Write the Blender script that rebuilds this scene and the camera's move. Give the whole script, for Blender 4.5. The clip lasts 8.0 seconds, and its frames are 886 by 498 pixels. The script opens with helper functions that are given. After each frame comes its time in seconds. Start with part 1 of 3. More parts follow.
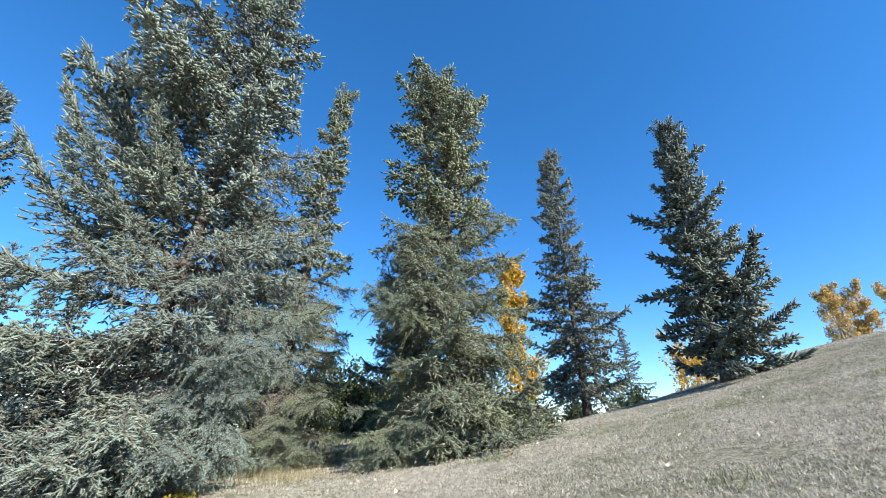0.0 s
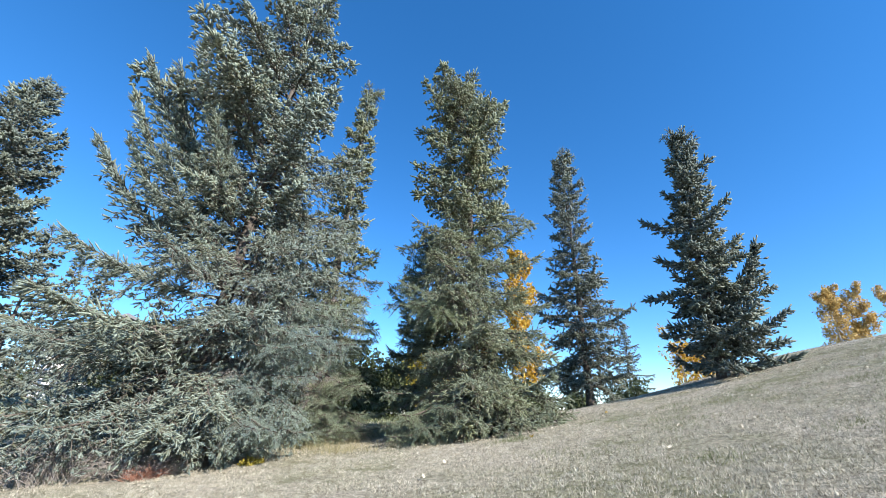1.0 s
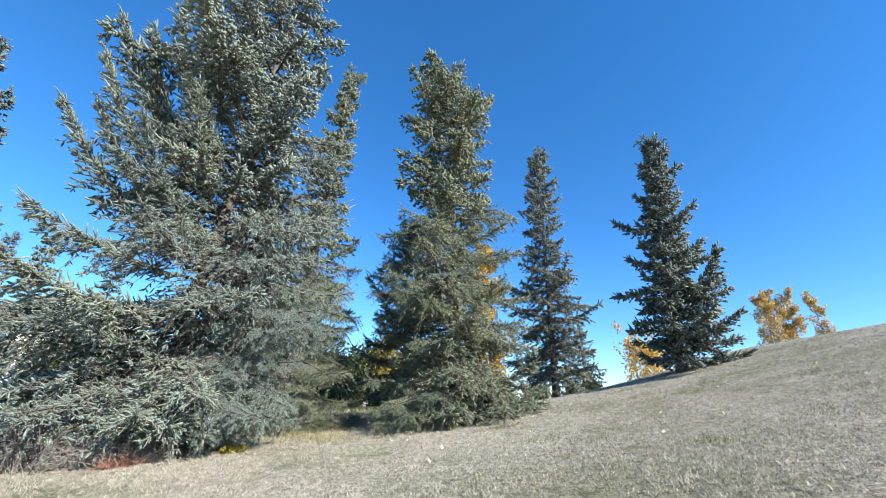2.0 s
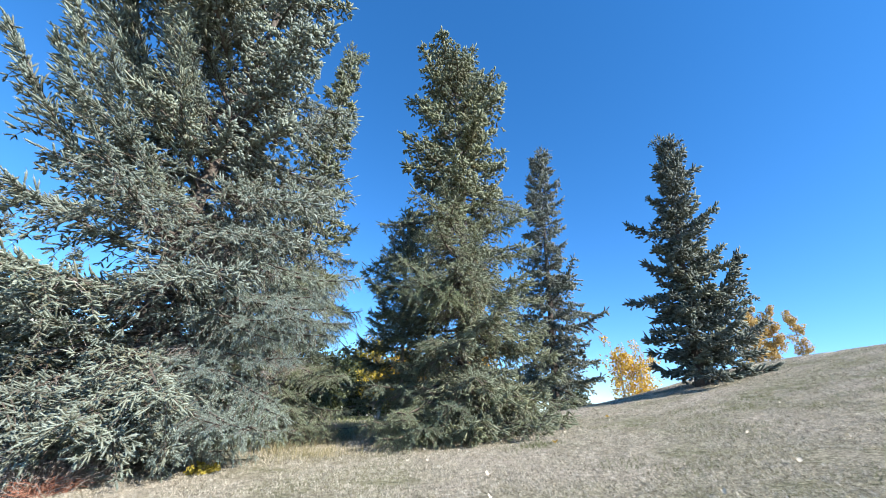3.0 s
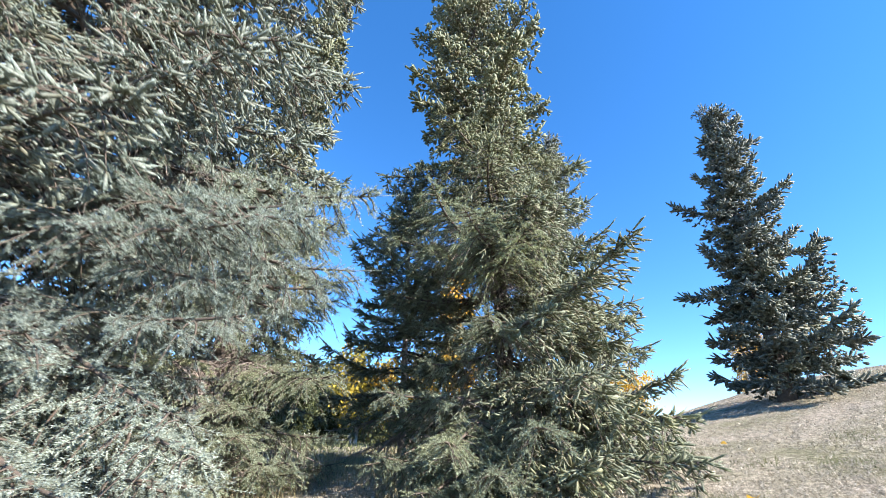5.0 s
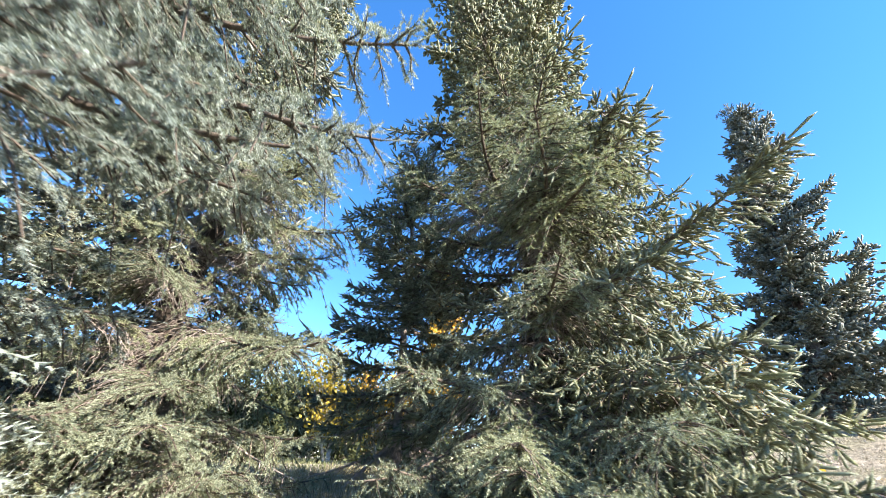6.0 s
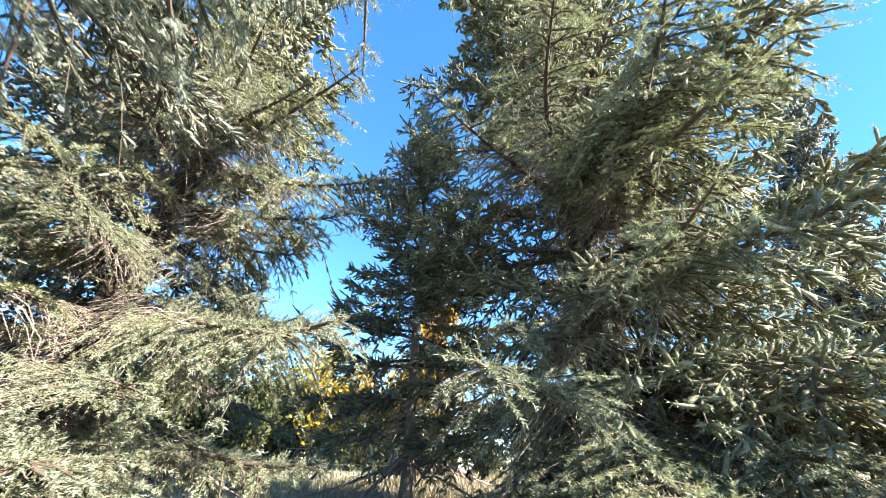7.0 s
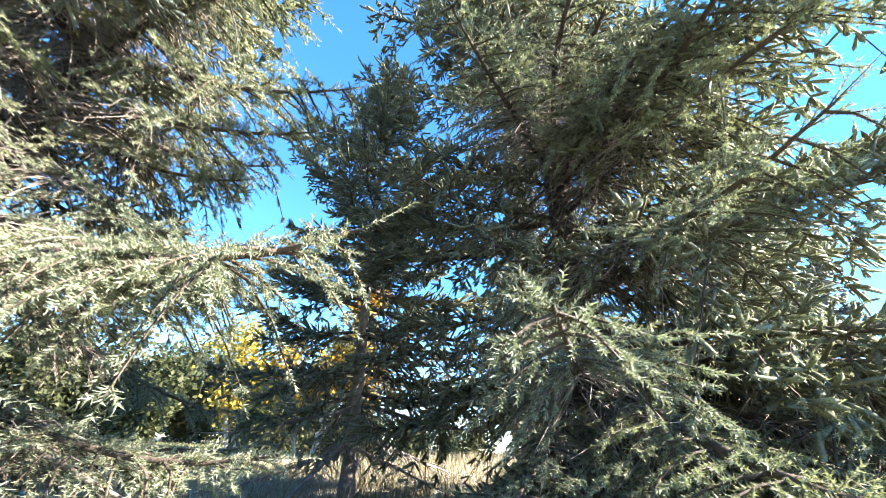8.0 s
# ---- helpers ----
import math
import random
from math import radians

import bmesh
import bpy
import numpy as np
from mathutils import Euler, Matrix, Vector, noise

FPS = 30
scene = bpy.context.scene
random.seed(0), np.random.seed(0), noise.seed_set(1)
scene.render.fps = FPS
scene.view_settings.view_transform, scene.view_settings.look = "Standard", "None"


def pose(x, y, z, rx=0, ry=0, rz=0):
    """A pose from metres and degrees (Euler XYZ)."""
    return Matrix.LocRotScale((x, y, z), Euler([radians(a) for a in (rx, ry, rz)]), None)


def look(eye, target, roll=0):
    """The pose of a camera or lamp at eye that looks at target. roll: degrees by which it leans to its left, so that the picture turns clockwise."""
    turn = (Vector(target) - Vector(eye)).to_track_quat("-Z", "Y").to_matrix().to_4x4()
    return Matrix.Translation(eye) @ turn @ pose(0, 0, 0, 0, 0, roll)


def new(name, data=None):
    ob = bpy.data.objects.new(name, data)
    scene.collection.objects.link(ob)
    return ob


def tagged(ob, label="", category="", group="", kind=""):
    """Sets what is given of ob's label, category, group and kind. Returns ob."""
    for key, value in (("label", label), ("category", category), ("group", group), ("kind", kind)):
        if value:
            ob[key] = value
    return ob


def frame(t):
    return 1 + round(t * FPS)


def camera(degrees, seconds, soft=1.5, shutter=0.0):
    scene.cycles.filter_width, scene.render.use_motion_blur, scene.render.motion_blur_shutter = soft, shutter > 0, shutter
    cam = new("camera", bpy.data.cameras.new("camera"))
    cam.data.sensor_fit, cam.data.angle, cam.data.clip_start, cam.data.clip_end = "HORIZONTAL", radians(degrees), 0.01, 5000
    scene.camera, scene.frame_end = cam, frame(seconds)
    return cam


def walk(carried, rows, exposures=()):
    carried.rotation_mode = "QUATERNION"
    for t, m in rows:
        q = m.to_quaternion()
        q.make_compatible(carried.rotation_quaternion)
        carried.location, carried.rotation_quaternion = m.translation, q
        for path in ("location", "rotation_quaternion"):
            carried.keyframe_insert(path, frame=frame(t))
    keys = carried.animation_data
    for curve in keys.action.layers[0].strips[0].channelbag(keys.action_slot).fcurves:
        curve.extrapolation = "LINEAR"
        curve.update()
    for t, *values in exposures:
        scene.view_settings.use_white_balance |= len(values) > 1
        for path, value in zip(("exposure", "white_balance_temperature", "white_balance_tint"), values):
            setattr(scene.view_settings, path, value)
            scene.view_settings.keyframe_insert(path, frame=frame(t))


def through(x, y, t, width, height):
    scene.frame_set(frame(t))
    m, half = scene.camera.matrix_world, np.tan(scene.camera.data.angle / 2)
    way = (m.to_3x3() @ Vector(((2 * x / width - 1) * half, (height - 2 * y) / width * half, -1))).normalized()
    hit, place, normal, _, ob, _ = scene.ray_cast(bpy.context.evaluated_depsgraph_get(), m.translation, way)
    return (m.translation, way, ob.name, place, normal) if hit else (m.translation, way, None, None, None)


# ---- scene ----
cam = camera(97.1, 8.0, soft=0.35, shutter=0.25)

PATH = [
    (0, (-0.243, -0.305, 1.333), (-0.203, 1.512, 2.167), -0.9),
    (0.5, (-0.544, -0.847, 1.365), (-0.509, 0.993, 2.148), -0.1),
    (1, (-0.774, -1.149, 1.335), (-0.75, 0.697, 2.103), 1.1),
    (1.5, (-0.982, -1.177, 1.33), (-0.872, 0.673, 2.08), 1.8),
    (2, (-1.294, -1.092, 1.271), (-1.08, 0.755, 2.008), 1.5),
    (2.2, (-1.383, -0.984, 1.239), (-1.152, 0.856, 1.988), 2.0),
    (3.3, (-1.91, 0.589, 1.264), (-1.584, 2.391, 2.068), 2.7),
    (3.5, (-1.905, 0.816, 1.261), (-1.593, 2.613, 2.082), 2.5),
    (4, (-1.997, 1.474, 1.336), (-1.664, 3.265, 2.161), 2.4),
    (4.5, (-2.158, 2.354, 1.334), (-1.75, 4.121, 2.178), 2.1),
    (4.7, (-2.178, 2.637, 1.332), (-1.757, 4.396, 2.185), 2.1),
    (5.8, (-2.255, 4.279, 1.129), (-1.75, 5.963, 2.083), 4.2),
    (6, (-2.249, 4.549, 1.161), (-1.742, 6.225, 2.129), 4.6),
    (6.5, (-2.277, 5.117, 1.257), (-1.766, 6.788, 2.231), 4.6),
    (7, (-2.307, 5.569, 1.326), (-1.76, 7.235, 2.288), 4.8),
    (7.5, (-2.356, 5.928, 1.342), (-1.65, 7.541, 2.292), 4.3),
    (8, (-2.387, 6.254, 1.341), (-1.507, 7.801, 2.252), 3.6),
]
walk(cam, [(t, look(eye, target, roll)) for t, eye, target, roll in PATH],
     exposures=[(0.0, 1.2, 6500, 10), (4.0, 1.45, 6600, 14), (6.0, 2.15, 7200, 18), (7.0, 2.5, 7500, 18), (8.0, 2.8, 7200, 17)])

# ---- world, sun, exposure ----
SUN = Vector((0.64, -0.68, 0.58)).normalized()
world = bpy.data.worlds.new("sky")
scene.world = world
world.use_nodes = True
wn = world.node_tree.nodes
sky = wn.new("ShaderNodeTexSky")
sky.sky_type = "NISHITA"
sky.sun_disc = False
sky.sun_elevation = math.asin(SUN.z)
sky.sun_rotation = math.atan2(SUN.x, SUN.y)
sky.altitude = 2200
sky.air_density, sky.dust_density, sky.ozone_density = 1.0, 0.0, 4.0
wn["Background"].inputs[1].default_value = 0.15
even = wn.new("ShaderNodeGamma")
even.inputs["Gamma"].default_value = 0.9
deep = wn.new("ShaderNodeHueSaturation")
deep.inputs["Saturation"].default_value = 1.3
deep.inputs["Hue"].default_value = 0.502
world.node_tree.links.new(sky.outputs[0], even.inputs["Color"])
world.node_tree.links.new(even.outputs[0], deep.inputs["Color"])
world.node_tree.links.new(deep.outputs[0], wn["Background"].inputs[0])
lamp = bpy.data.lights.new("sun", "SUN")
lamp.energy, lamp.angle, lamp.color = 5.0, radians(0.53), (1.0, 0.95, 0.87)
sun = new("sun", lamp)
sun.matrix_world = look(SUN * 60, (0, 0, 0))


# ---- materials ----
def material(name, build):
    mat = bpy.data.materials.new(name)
    mat.use_nodes = True
    t = mat.node_tree
    bsdf = t.nodes["Principled BSDF"]
    build(t, bsdf)
    return mat


def node(t, kind, **inputs):
    n = t.nodes.new(kind)
    for key, value in inputs.items():
        n.inputs[key.replace("_", " ")].default_value = value
    return n


def ramp(t, fac, stops):
    r = t.nodes.new("ShaderNodeValToRGB")
    e = r.color_ramp.elements
    while len(e) < len(stops):
        e.new(0.5)
    for el, (p, c) in zip(e, stops):
        el.position, el.color = p, (*c, 1)
    t.links.new(fac, r.inputs[0])
    return r.outputs[0]


def coords(t, space="Object"):
    return t.nodes.new("ShaderNodeTexCoord").outputs[space]


def noise_of(t, scale, detail=4.0, rough=0.6, space="Object"):
    n = node(t, "ShaderNodeTexNoise", Scale=scale, Detail=detail, Roughness=rough)
    t.links.new(coords(t, space), n.inputs["Vector"])
    return n.outputs["Fac"]


def mix(t, fac, a, b, mode="MIX"):
    m = t.nodes.new("ShaderNodeMix")
    m.data_type, m.blend_type = "RGBA", mode
    for socket, value in ((m.inputs[0], fac), (m.inputs[6], a), (m.inputs[7], b)):
        if isinstance(value, (int, float)):
            socket.default_value = value
        elif isinstance(value, tuple):
            socket.default_value = (*value, 1)
        else:
            t.links.new(value, socket)
    return m.outputs[2]


def bump(t, bsdf, height, strength, distance):
    b = node(t, "ShaderNodeBump", Strength=strength, Distance=distance)
    t.links.new(height, b.inputs["Height"])
    t.links.new(b.outputs[0], bsdf.inputs["Normal"])


def needles(name, dark, mid, light, old_shade, through=0.25):
    """Spruce needles: waxy colour by shoot; the mesh's own layer carries older inner needles and painted shade."""
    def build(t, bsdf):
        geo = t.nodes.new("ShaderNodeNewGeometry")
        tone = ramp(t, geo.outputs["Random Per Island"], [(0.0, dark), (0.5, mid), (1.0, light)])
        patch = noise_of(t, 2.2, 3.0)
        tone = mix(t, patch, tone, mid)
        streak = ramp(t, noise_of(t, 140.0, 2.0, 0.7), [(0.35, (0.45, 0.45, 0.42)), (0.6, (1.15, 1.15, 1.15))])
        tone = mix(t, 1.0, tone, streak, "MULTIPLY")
        age_shade = t.nodes.new("ShaderNodeAttribute")
        age_shade.attribute_name = "age_shade"
        tone = mix(t, age_shade.outputs["Fac"], tone, old_shade)
        info = t.nodes.new("ShaderNodeObjectInfo")
        vary = ramp(t, info.outputs["Random"], [(0.0, (0.82, 0.84, 0.86)), (0.6, (1.0, 1.0, 1.0)), (1.0, (1.12, 1.08, 0.94))])
        tone = mix(t, 1.0, tone, vary, "MULTIPLY")
        t.links.new(tone, bsdf.inputs["Base Color"])
        bsdf.inputs["Roughness"].default_value = 0.55
        bsdf.inputs["Specular IOR Level"].default_value = 0.35
        trans = node(t, "ShaderNodeBsdfTranslucent")
        t.links.new(mix(t, 1.0, tone, (0.95, 1.0, 0.68), "MULTIPLY"), trans.inputs[0])
        ms = node(t, "ShaderNodeMixShader", Fac=through)
        t.links.new(bsdf.outputs[0], ms.inputs[1])
        t.links.new(trans.outputs[0], ms.inputs[2])
        t.links.new(ms.outputs[0], t.nodes["Material Output"].inputs[0])
    return material(name, build)


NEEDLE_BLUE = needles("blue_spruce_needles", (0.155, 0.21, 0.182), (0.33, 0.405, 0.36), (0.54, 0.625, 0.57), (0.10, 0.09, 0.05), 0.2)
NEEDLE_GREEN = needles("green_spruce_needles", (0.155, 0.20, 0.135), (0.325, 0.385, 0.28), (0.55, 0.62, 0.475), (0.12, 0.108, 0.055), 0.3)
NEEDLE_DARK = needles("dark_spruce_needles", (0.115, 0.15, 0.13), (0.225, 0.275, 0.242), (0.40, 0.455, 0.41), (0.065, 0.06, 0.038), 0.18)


def wood(name, dark, light, scale):
    def build(t, bsdf):
        n = noise_of(t, scale, 6.0, 0.7)
        t.links.new(ramp(t, n, [(0.25, dark), (0.75, light)]), bsdf.inputs["Base Color"])
        bsdf.inputs["Roughness"].default_value = 0.9
        bump(t, bsdf, noise_of(t, scale * 3, 4.0, 0.7), 0.7, 0.012)
    return material(name, build)


BARK = wood("spruce_bark", (0.03, 0.024, 0.02), (0.15, 0.125, 0.105), 14)
TWIG = wood("bare_twig", (0.12, 0.10, 0.085), (0.48, 0.43, 0.39), 25)
BRANCH = wood("branch_bark", (0.035, 0.028, 0.022), (0.16, 0.13, 0.105), 25)
# grey bark, paled to put sunlight on the small spruce's trunk into the colour
SUNLIT_GREY_BARK = wood("sunlit_grey_spruce_bark", (0.12, 0.105, 0.09), (0.42, 0.38, 0.34), 16)
PALE_BARK = wood("aspen_bark", (0.16, 0.15, 0.12), (0.55, 0.53, 0.46), 9)


def build_lawn(t, bsdf):
    big = noise_of(t, 0.55, 5.0, 0.6)
    fine = noise_of(t, 60.0, 6.0, 0.8)
    mid = noise_of(t, 16.0, 5.0, 0.7)
    straw = ramp(t, fine, [(0.36, (0.10, 0.088, 0.065)), (0.5, (0.36, 0.328, 0.272)), (0.66, (0.69, 0.64, 0.565))])
    green = ramp(t, fine, [(0.36, (0.05, 0.06, 0.028)), (0.64, (0.30, 0.305, 0.19))])
    where = ramp(t, big, [(0.42, (0.05, 0.05, 0.05)), (0.62, (0.8, 0.8, 0.8))])
    tone = mix(t, where, straw, green)
    tone = mix(t, 0.8, tone, ramp(t, mid, [(0.36, (0.36, 0.36, 0.30)), (0.62, (1.4, 1.36, 1.3))]), "MULTIPLY")
    t.links.new(tone, bsdf.inputs["Base Color"])
    bsdf.inputs["Roughness"].default_value = 0.95
    bsdf.inputs["Specular IOR Level"].default_value = 0.1
    bump(t, bsdf, fine, 1.0, 0.02)


LAWN = material("dry_lawn", build_lawn)


def leafy(name, stops, through=0.35, scale=3.0, mottle=0.35):
    def build(t, bsdf):
        geo = t.nodes.new("ShaderNodeNewGeometry")
        tone = ramp(t, geo.outputs["Random Per Island"], stops)
        tone = mix(t, mottle, tone, ramp(t, noise_of(t, scale), [(0.3, (0.55, 0.55, 0.5)), (0.7, (1.1, 1.1, 1.0))]), "MULTIPLY")
        t.links.new(tone, bsdf.inputs["Base Color"])
        bsdf.inputs["Roughness"].default_value = 0.6
        bsdf.inputs["Specular IOR Level"].default_value = 0.2
        trans = node(t, "ShaderNodeBsdfTranslucent")
        t.links.new(tone, trans.inputs[0])
        ms = node(t, "ShaderNodeMixShader", Fac=through)
        t.links.new(bsdf.outputs[0], ms.inputs[1])
        t.links.new(trans.outputs[0], ms.inputs[2])
        t.links.new(ms.outputs[0], t.nodes["Material Output"].inputs[0])
    return material(name, build)


GRASS = leafy("dry_grass_blade", [(0.0, (0.08, 0.072, 0.05)), (0.25, (0.29, 0.26, 0.205)), (0.6, (0.54, 0.502, 0.435)), (1.0, (0.80, 0.75, 0.67))], 0.2, 7.0, 0.75)
GREEN_GRASS = leafy("green_grass_blade", [(0.0, (0.08, 0.10, 0.04)), (1.0, (0.26, 0.28, 0.15))], 0.25)
TALL_GRASS = leafy("tall_grass_blade", [(0.0, (0.16, 0.15, 0.07)), (0.6, (0.36, 0.32, 0.19)), (1.0, (0.56, 0.50, 0.36))], 0.3)
YELLOW_LEAF = leafy("yellow_leaf", [(0.0, (0.34, 0.19, 0.03)), (0.5, (0.62, 0.38, 0.05)), (1.0, (0.80, 0.60, 0.14))], 0.45)
TAN_LEAF = leafy("tan_gold_leaf", [(0.0, (0.30, 0.19, 0.07)), (0.5, (0.52, 0.36, 0.12)), (1.0, (0.68, 0.52, 0.24))], 0.35)
LIME_LEAF = leafy("yellow_green_leaf", [(0.0, (0.24, 0.20, 0.035)), (1.0, (0.62, 0.50, 0.10))], 0.4)
BUSH_LEAF = leafy("bush_leaf", [(0.0, (0.03, 0.042, 0.018)), (1.0, (0.10, 0.12, 0.055))], 0.3)
PALE_LEAF = leafy("fallen_pale_leaf", [(0.0, (0.55, 0.48, 0.36)), (1.0, (0.75, 0.70, 0.58))], 0.1)
RED_STEM = leafy("red_stem", [(0.0, (0.22, 0.09, 0.06)), (1.0, (0.42, 0.22, 0.16))], 0.1)


def plain(name, colour, rough=0.7, grain=8.0, amount=0.12):
    def build(t, bsdf):
        n = noise_of(t, grain, 5.0, 0.65)
        lo = tuple(v * (1 - amount) for v in colour)
        hi = tuple(min(1, v * (1 + amount)) for v in colour)
        t.links.new(ramp(t, n, [(0.3, lo), (0.7, hi)]), bsdf.inputs["Base Color"])
        bsdf.inputs["Roughness"].default_value = rough
    return material(name, build)


SIDING = plain("white_siding", (0.78, 0.77, 0.74))
ROOFING = plain("grey_shingle", (0.16, 0.16, 0.17), 0.9)
PANE = plain("dark_window_pane", (0.04, 0.05, 0.06), 0.15)


# ---- building helpers ----
def mesh_of(name, verts, faces, materials, slots=None, layer=None):
    me = bpy.data.meshes.new(name)
    verts = np.asarray(verts, np.float32)
    faces = [np.asarray(f, np.int32) for f in faces if len(f)]
    me.vertices.add(len(verts))
    me.vertices.foreach_set("co", verts.ravel())
    count = sum(len(f) for f in faces)
    loops = np.concatenate([f.ravel() for f in faces])
    sizes = np.concatenate([np.full(len(f), f.shape[1], np.int32) for f in faces])
    me.loops.add(len(loops))
    me.loops.foreach_set("vertex_index", loops)
    me.polygons.add(count)
    me.polygons.foreach_set("loop_start", np.r_[0, np.cumsum(sizes)[:-1]].astype(np.int32))
    me.polygons.foreach_set("loop_total", sizes)
    if slots is not None:
        me.polygons.foreach_set("material_index", np.asarray(slots, np.int32))
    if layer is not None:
        at = me.attributes.new("age_shade", "FLOAT", "POINT")
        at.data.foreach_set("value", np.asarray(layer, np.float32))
    for m in materials:
        me.materials.append(m)
    me.update(calc_edges=True)
    return me


def tube(points, radii, sides=6):
    """A tapered tube through the points: verts and quads."""
    p = np.asarray(points, float)
    d = np.gradient(p, axis=0)
    d /= np.linalg.norm(d, axis=1, keepdims=True) + 1e-9
    ref = np.array([0.13, 0.21, 1.0]) if abs(d[0][2]) < 0.8 else np.array([1.0, 0.2, 0.1])
    u = np.cross(d, ref)
    u /= np.linalg.norm(u, axis=1, keepdims=True) + 1e-9
    v = np.cross(d, u)
    a = np.linspace(0, 2 * np.pi, sides, endpoint=False)
    r = np.asarray(radii, float)[:, None, None]
    ring = p[:, None] + r * (np.cos(a)[None, :, None] * u[:, None] + np.sin(a)[None, :, None] * v[:, None])
    n = len(p)
    i, j = np.meshgrid(np.arange(n - 1), np.arange(sides), indexing="ij")
    k = (j + 1) % sides
    quads = np.stack([i * sides + j, i * sides + k, (i + 1) * sides + k, (i + 1) * sides + j], -1).reshape(-1, 4)
    return ring.reshape(-1, 3), quads


def joined(pieces):
    verts, faces, at = [], [], 0
    for v, f in pieces:
        verts.append(v)
        faces.append(np.asarray(f) + at)
        at += len(v)
    return np.concatenate(verts), faces


def part(name, me, parent, label="", m=None):
    ob = new(name, me)
    ob.parent = parent
    if m is not None:
        ob.matrix_basis = m
    if label:
        tagged(ob, label)
    return ob


def shoots_mesh(name, pos, ahead, length, age_shade, per, width, needle, rng, mat, core, slim=False):
    """Finger-like shoots that curl up at their ends: a rough spindle of packed needles, with single needles standing off it."""
    n = len(pos)
    pos, ahead, length, age_shade = np.asarray(pos), np.asarray(ahead), np.asarray(length), np.asarray(age_shade)
    ref = np.where(np.abs(ahead[:, 2:3]) < 0.85, np.array([[0, 0, 1.0]]), np.array([[1.0, 0, 0]]))
    side = np.cross(ahead, ref)
    side /= np.linalg.norm(side, axis=1, keepdims=True) + 1e-9
    up = np.cross(side, ahead)
    curl = (0.0 if slim else 1.0) * length * rng.uniform(0.0, 0.32, n)

    def along(q):
        """The middle line of each shoot, at the shares q of its length."""
        line = pos[:, None] + ahead[:, None] * (q * length[:, None])[..., None]
        line[..., 2] += q ** 2 * curl[:, None]
        return line

    s = (np.arange(per) + rng.uniform(0, 1, (n, per))) / per
    ang = np.arange(per)[None] * 2.4 + rng.uniform(0, 6.28, (n, 1)) + rng.normal(0, 0.25, (n, per))
    lift = rng.uniform(0.8, 1.25, (n, per)) * (1 - 0.55 * s ** 4)
    out = np.cos(ang)[..., None] * side[:, None] + np.sin(ang)[..., None] * up[:, None]
    base = along(s)
    way = out * np.sin(lift)[..., None] + ahead[:, None] * np.cos(lift)[..., None]
    tip = base + way * (needle * rng.uniform(0.75, 1.2, (n, per)))[..., None]
    across = np.cross(way, out + 0.3 * ahead[:, None])
    across /= np.linalg.norm(across, axis=2, keepdims=True) + 1e-9
    twist = rng.uniform(0, 3.14, (n, per))[..., None]
    across = across * np.cos(twist) + np.cross(way, across) * np.sin(twist)
    verts = np.stack([base - across * width / 2, base + across * width / 2, tip], 2).reshape(-1, 3)
    faces = np.arange(len(verts)).reshape(-1, 3)
    layer = np.repeat(np.clip(age_shade[:, None] + 0.15 * (1 - s) - 0.15, 0, 1), 3)
    # the packed needles round the shoot's axis, toned darker as painted shade between needles
    i3 = np.arange(3)
    j3 = (i3 + 1) % 3
    fat = core * rng.uniform(0.8, 1.25, (n, 1))
    rows = ((0.0, 1.0),) if slim else ((0.08, 0.75), (0.8, 0.95))
    body, tone = [], []
    for k, (q, r) in enumerate(rows):
        a3 = i3[None] * 2 * math.pi / 3 + k * math.pi / 3 + rng.uniform(-0.3, 0.3, (n, 3))
        ring = np.cos(a3)[..., None] * side[:, None] + np.sin(a3)[..., None] * up[:, None]
        qq = np.clip(q + rng.uniform(-0.06, 0.06, (n, 3)) * (k > 0), 0, 1)
        body.append(along(qq) + ring * (fat * r * rng.uniform(0.75, 1.3, (n, 3)))[..., None])
        tone.append(np.clip(age_shade[:, None] + (0.8 + 0 * qq if slim else 0.15 + 0.4 * (1 - qq)), 0, 1))
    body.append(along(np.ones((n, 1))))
    tone.append(age_shade[:, None])
    per_body = 3 * len(rows) + 1
    k0 = len(verts) + per_body * np.arange(n)[:, None]
    tris = []
    for k in range(len(rows) - 1):
        lo, hi = k0 + 3 * k, k0 + 3 * k + 3
        tris += [np.stack([lo + i3, lo + j3, hi + i3], -1).reshape(-1, 3), np.stack([lo + j3, hi + j3, hi + i3], -1).reshape(-1, 3)]
    lo = k0 + 3 * (len(rows) - 1)
    tris.append(np.stack([lo + i3, lo + j3, k0 + per_body - 1 + 0 * i3], -1).reshape(-1, 3))
    body = np.concatenate(body, 1).reshape(-1, 3)
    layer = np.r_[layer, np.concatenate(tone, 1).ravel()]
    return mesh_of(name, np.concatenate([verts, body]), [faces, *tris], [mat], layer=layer)


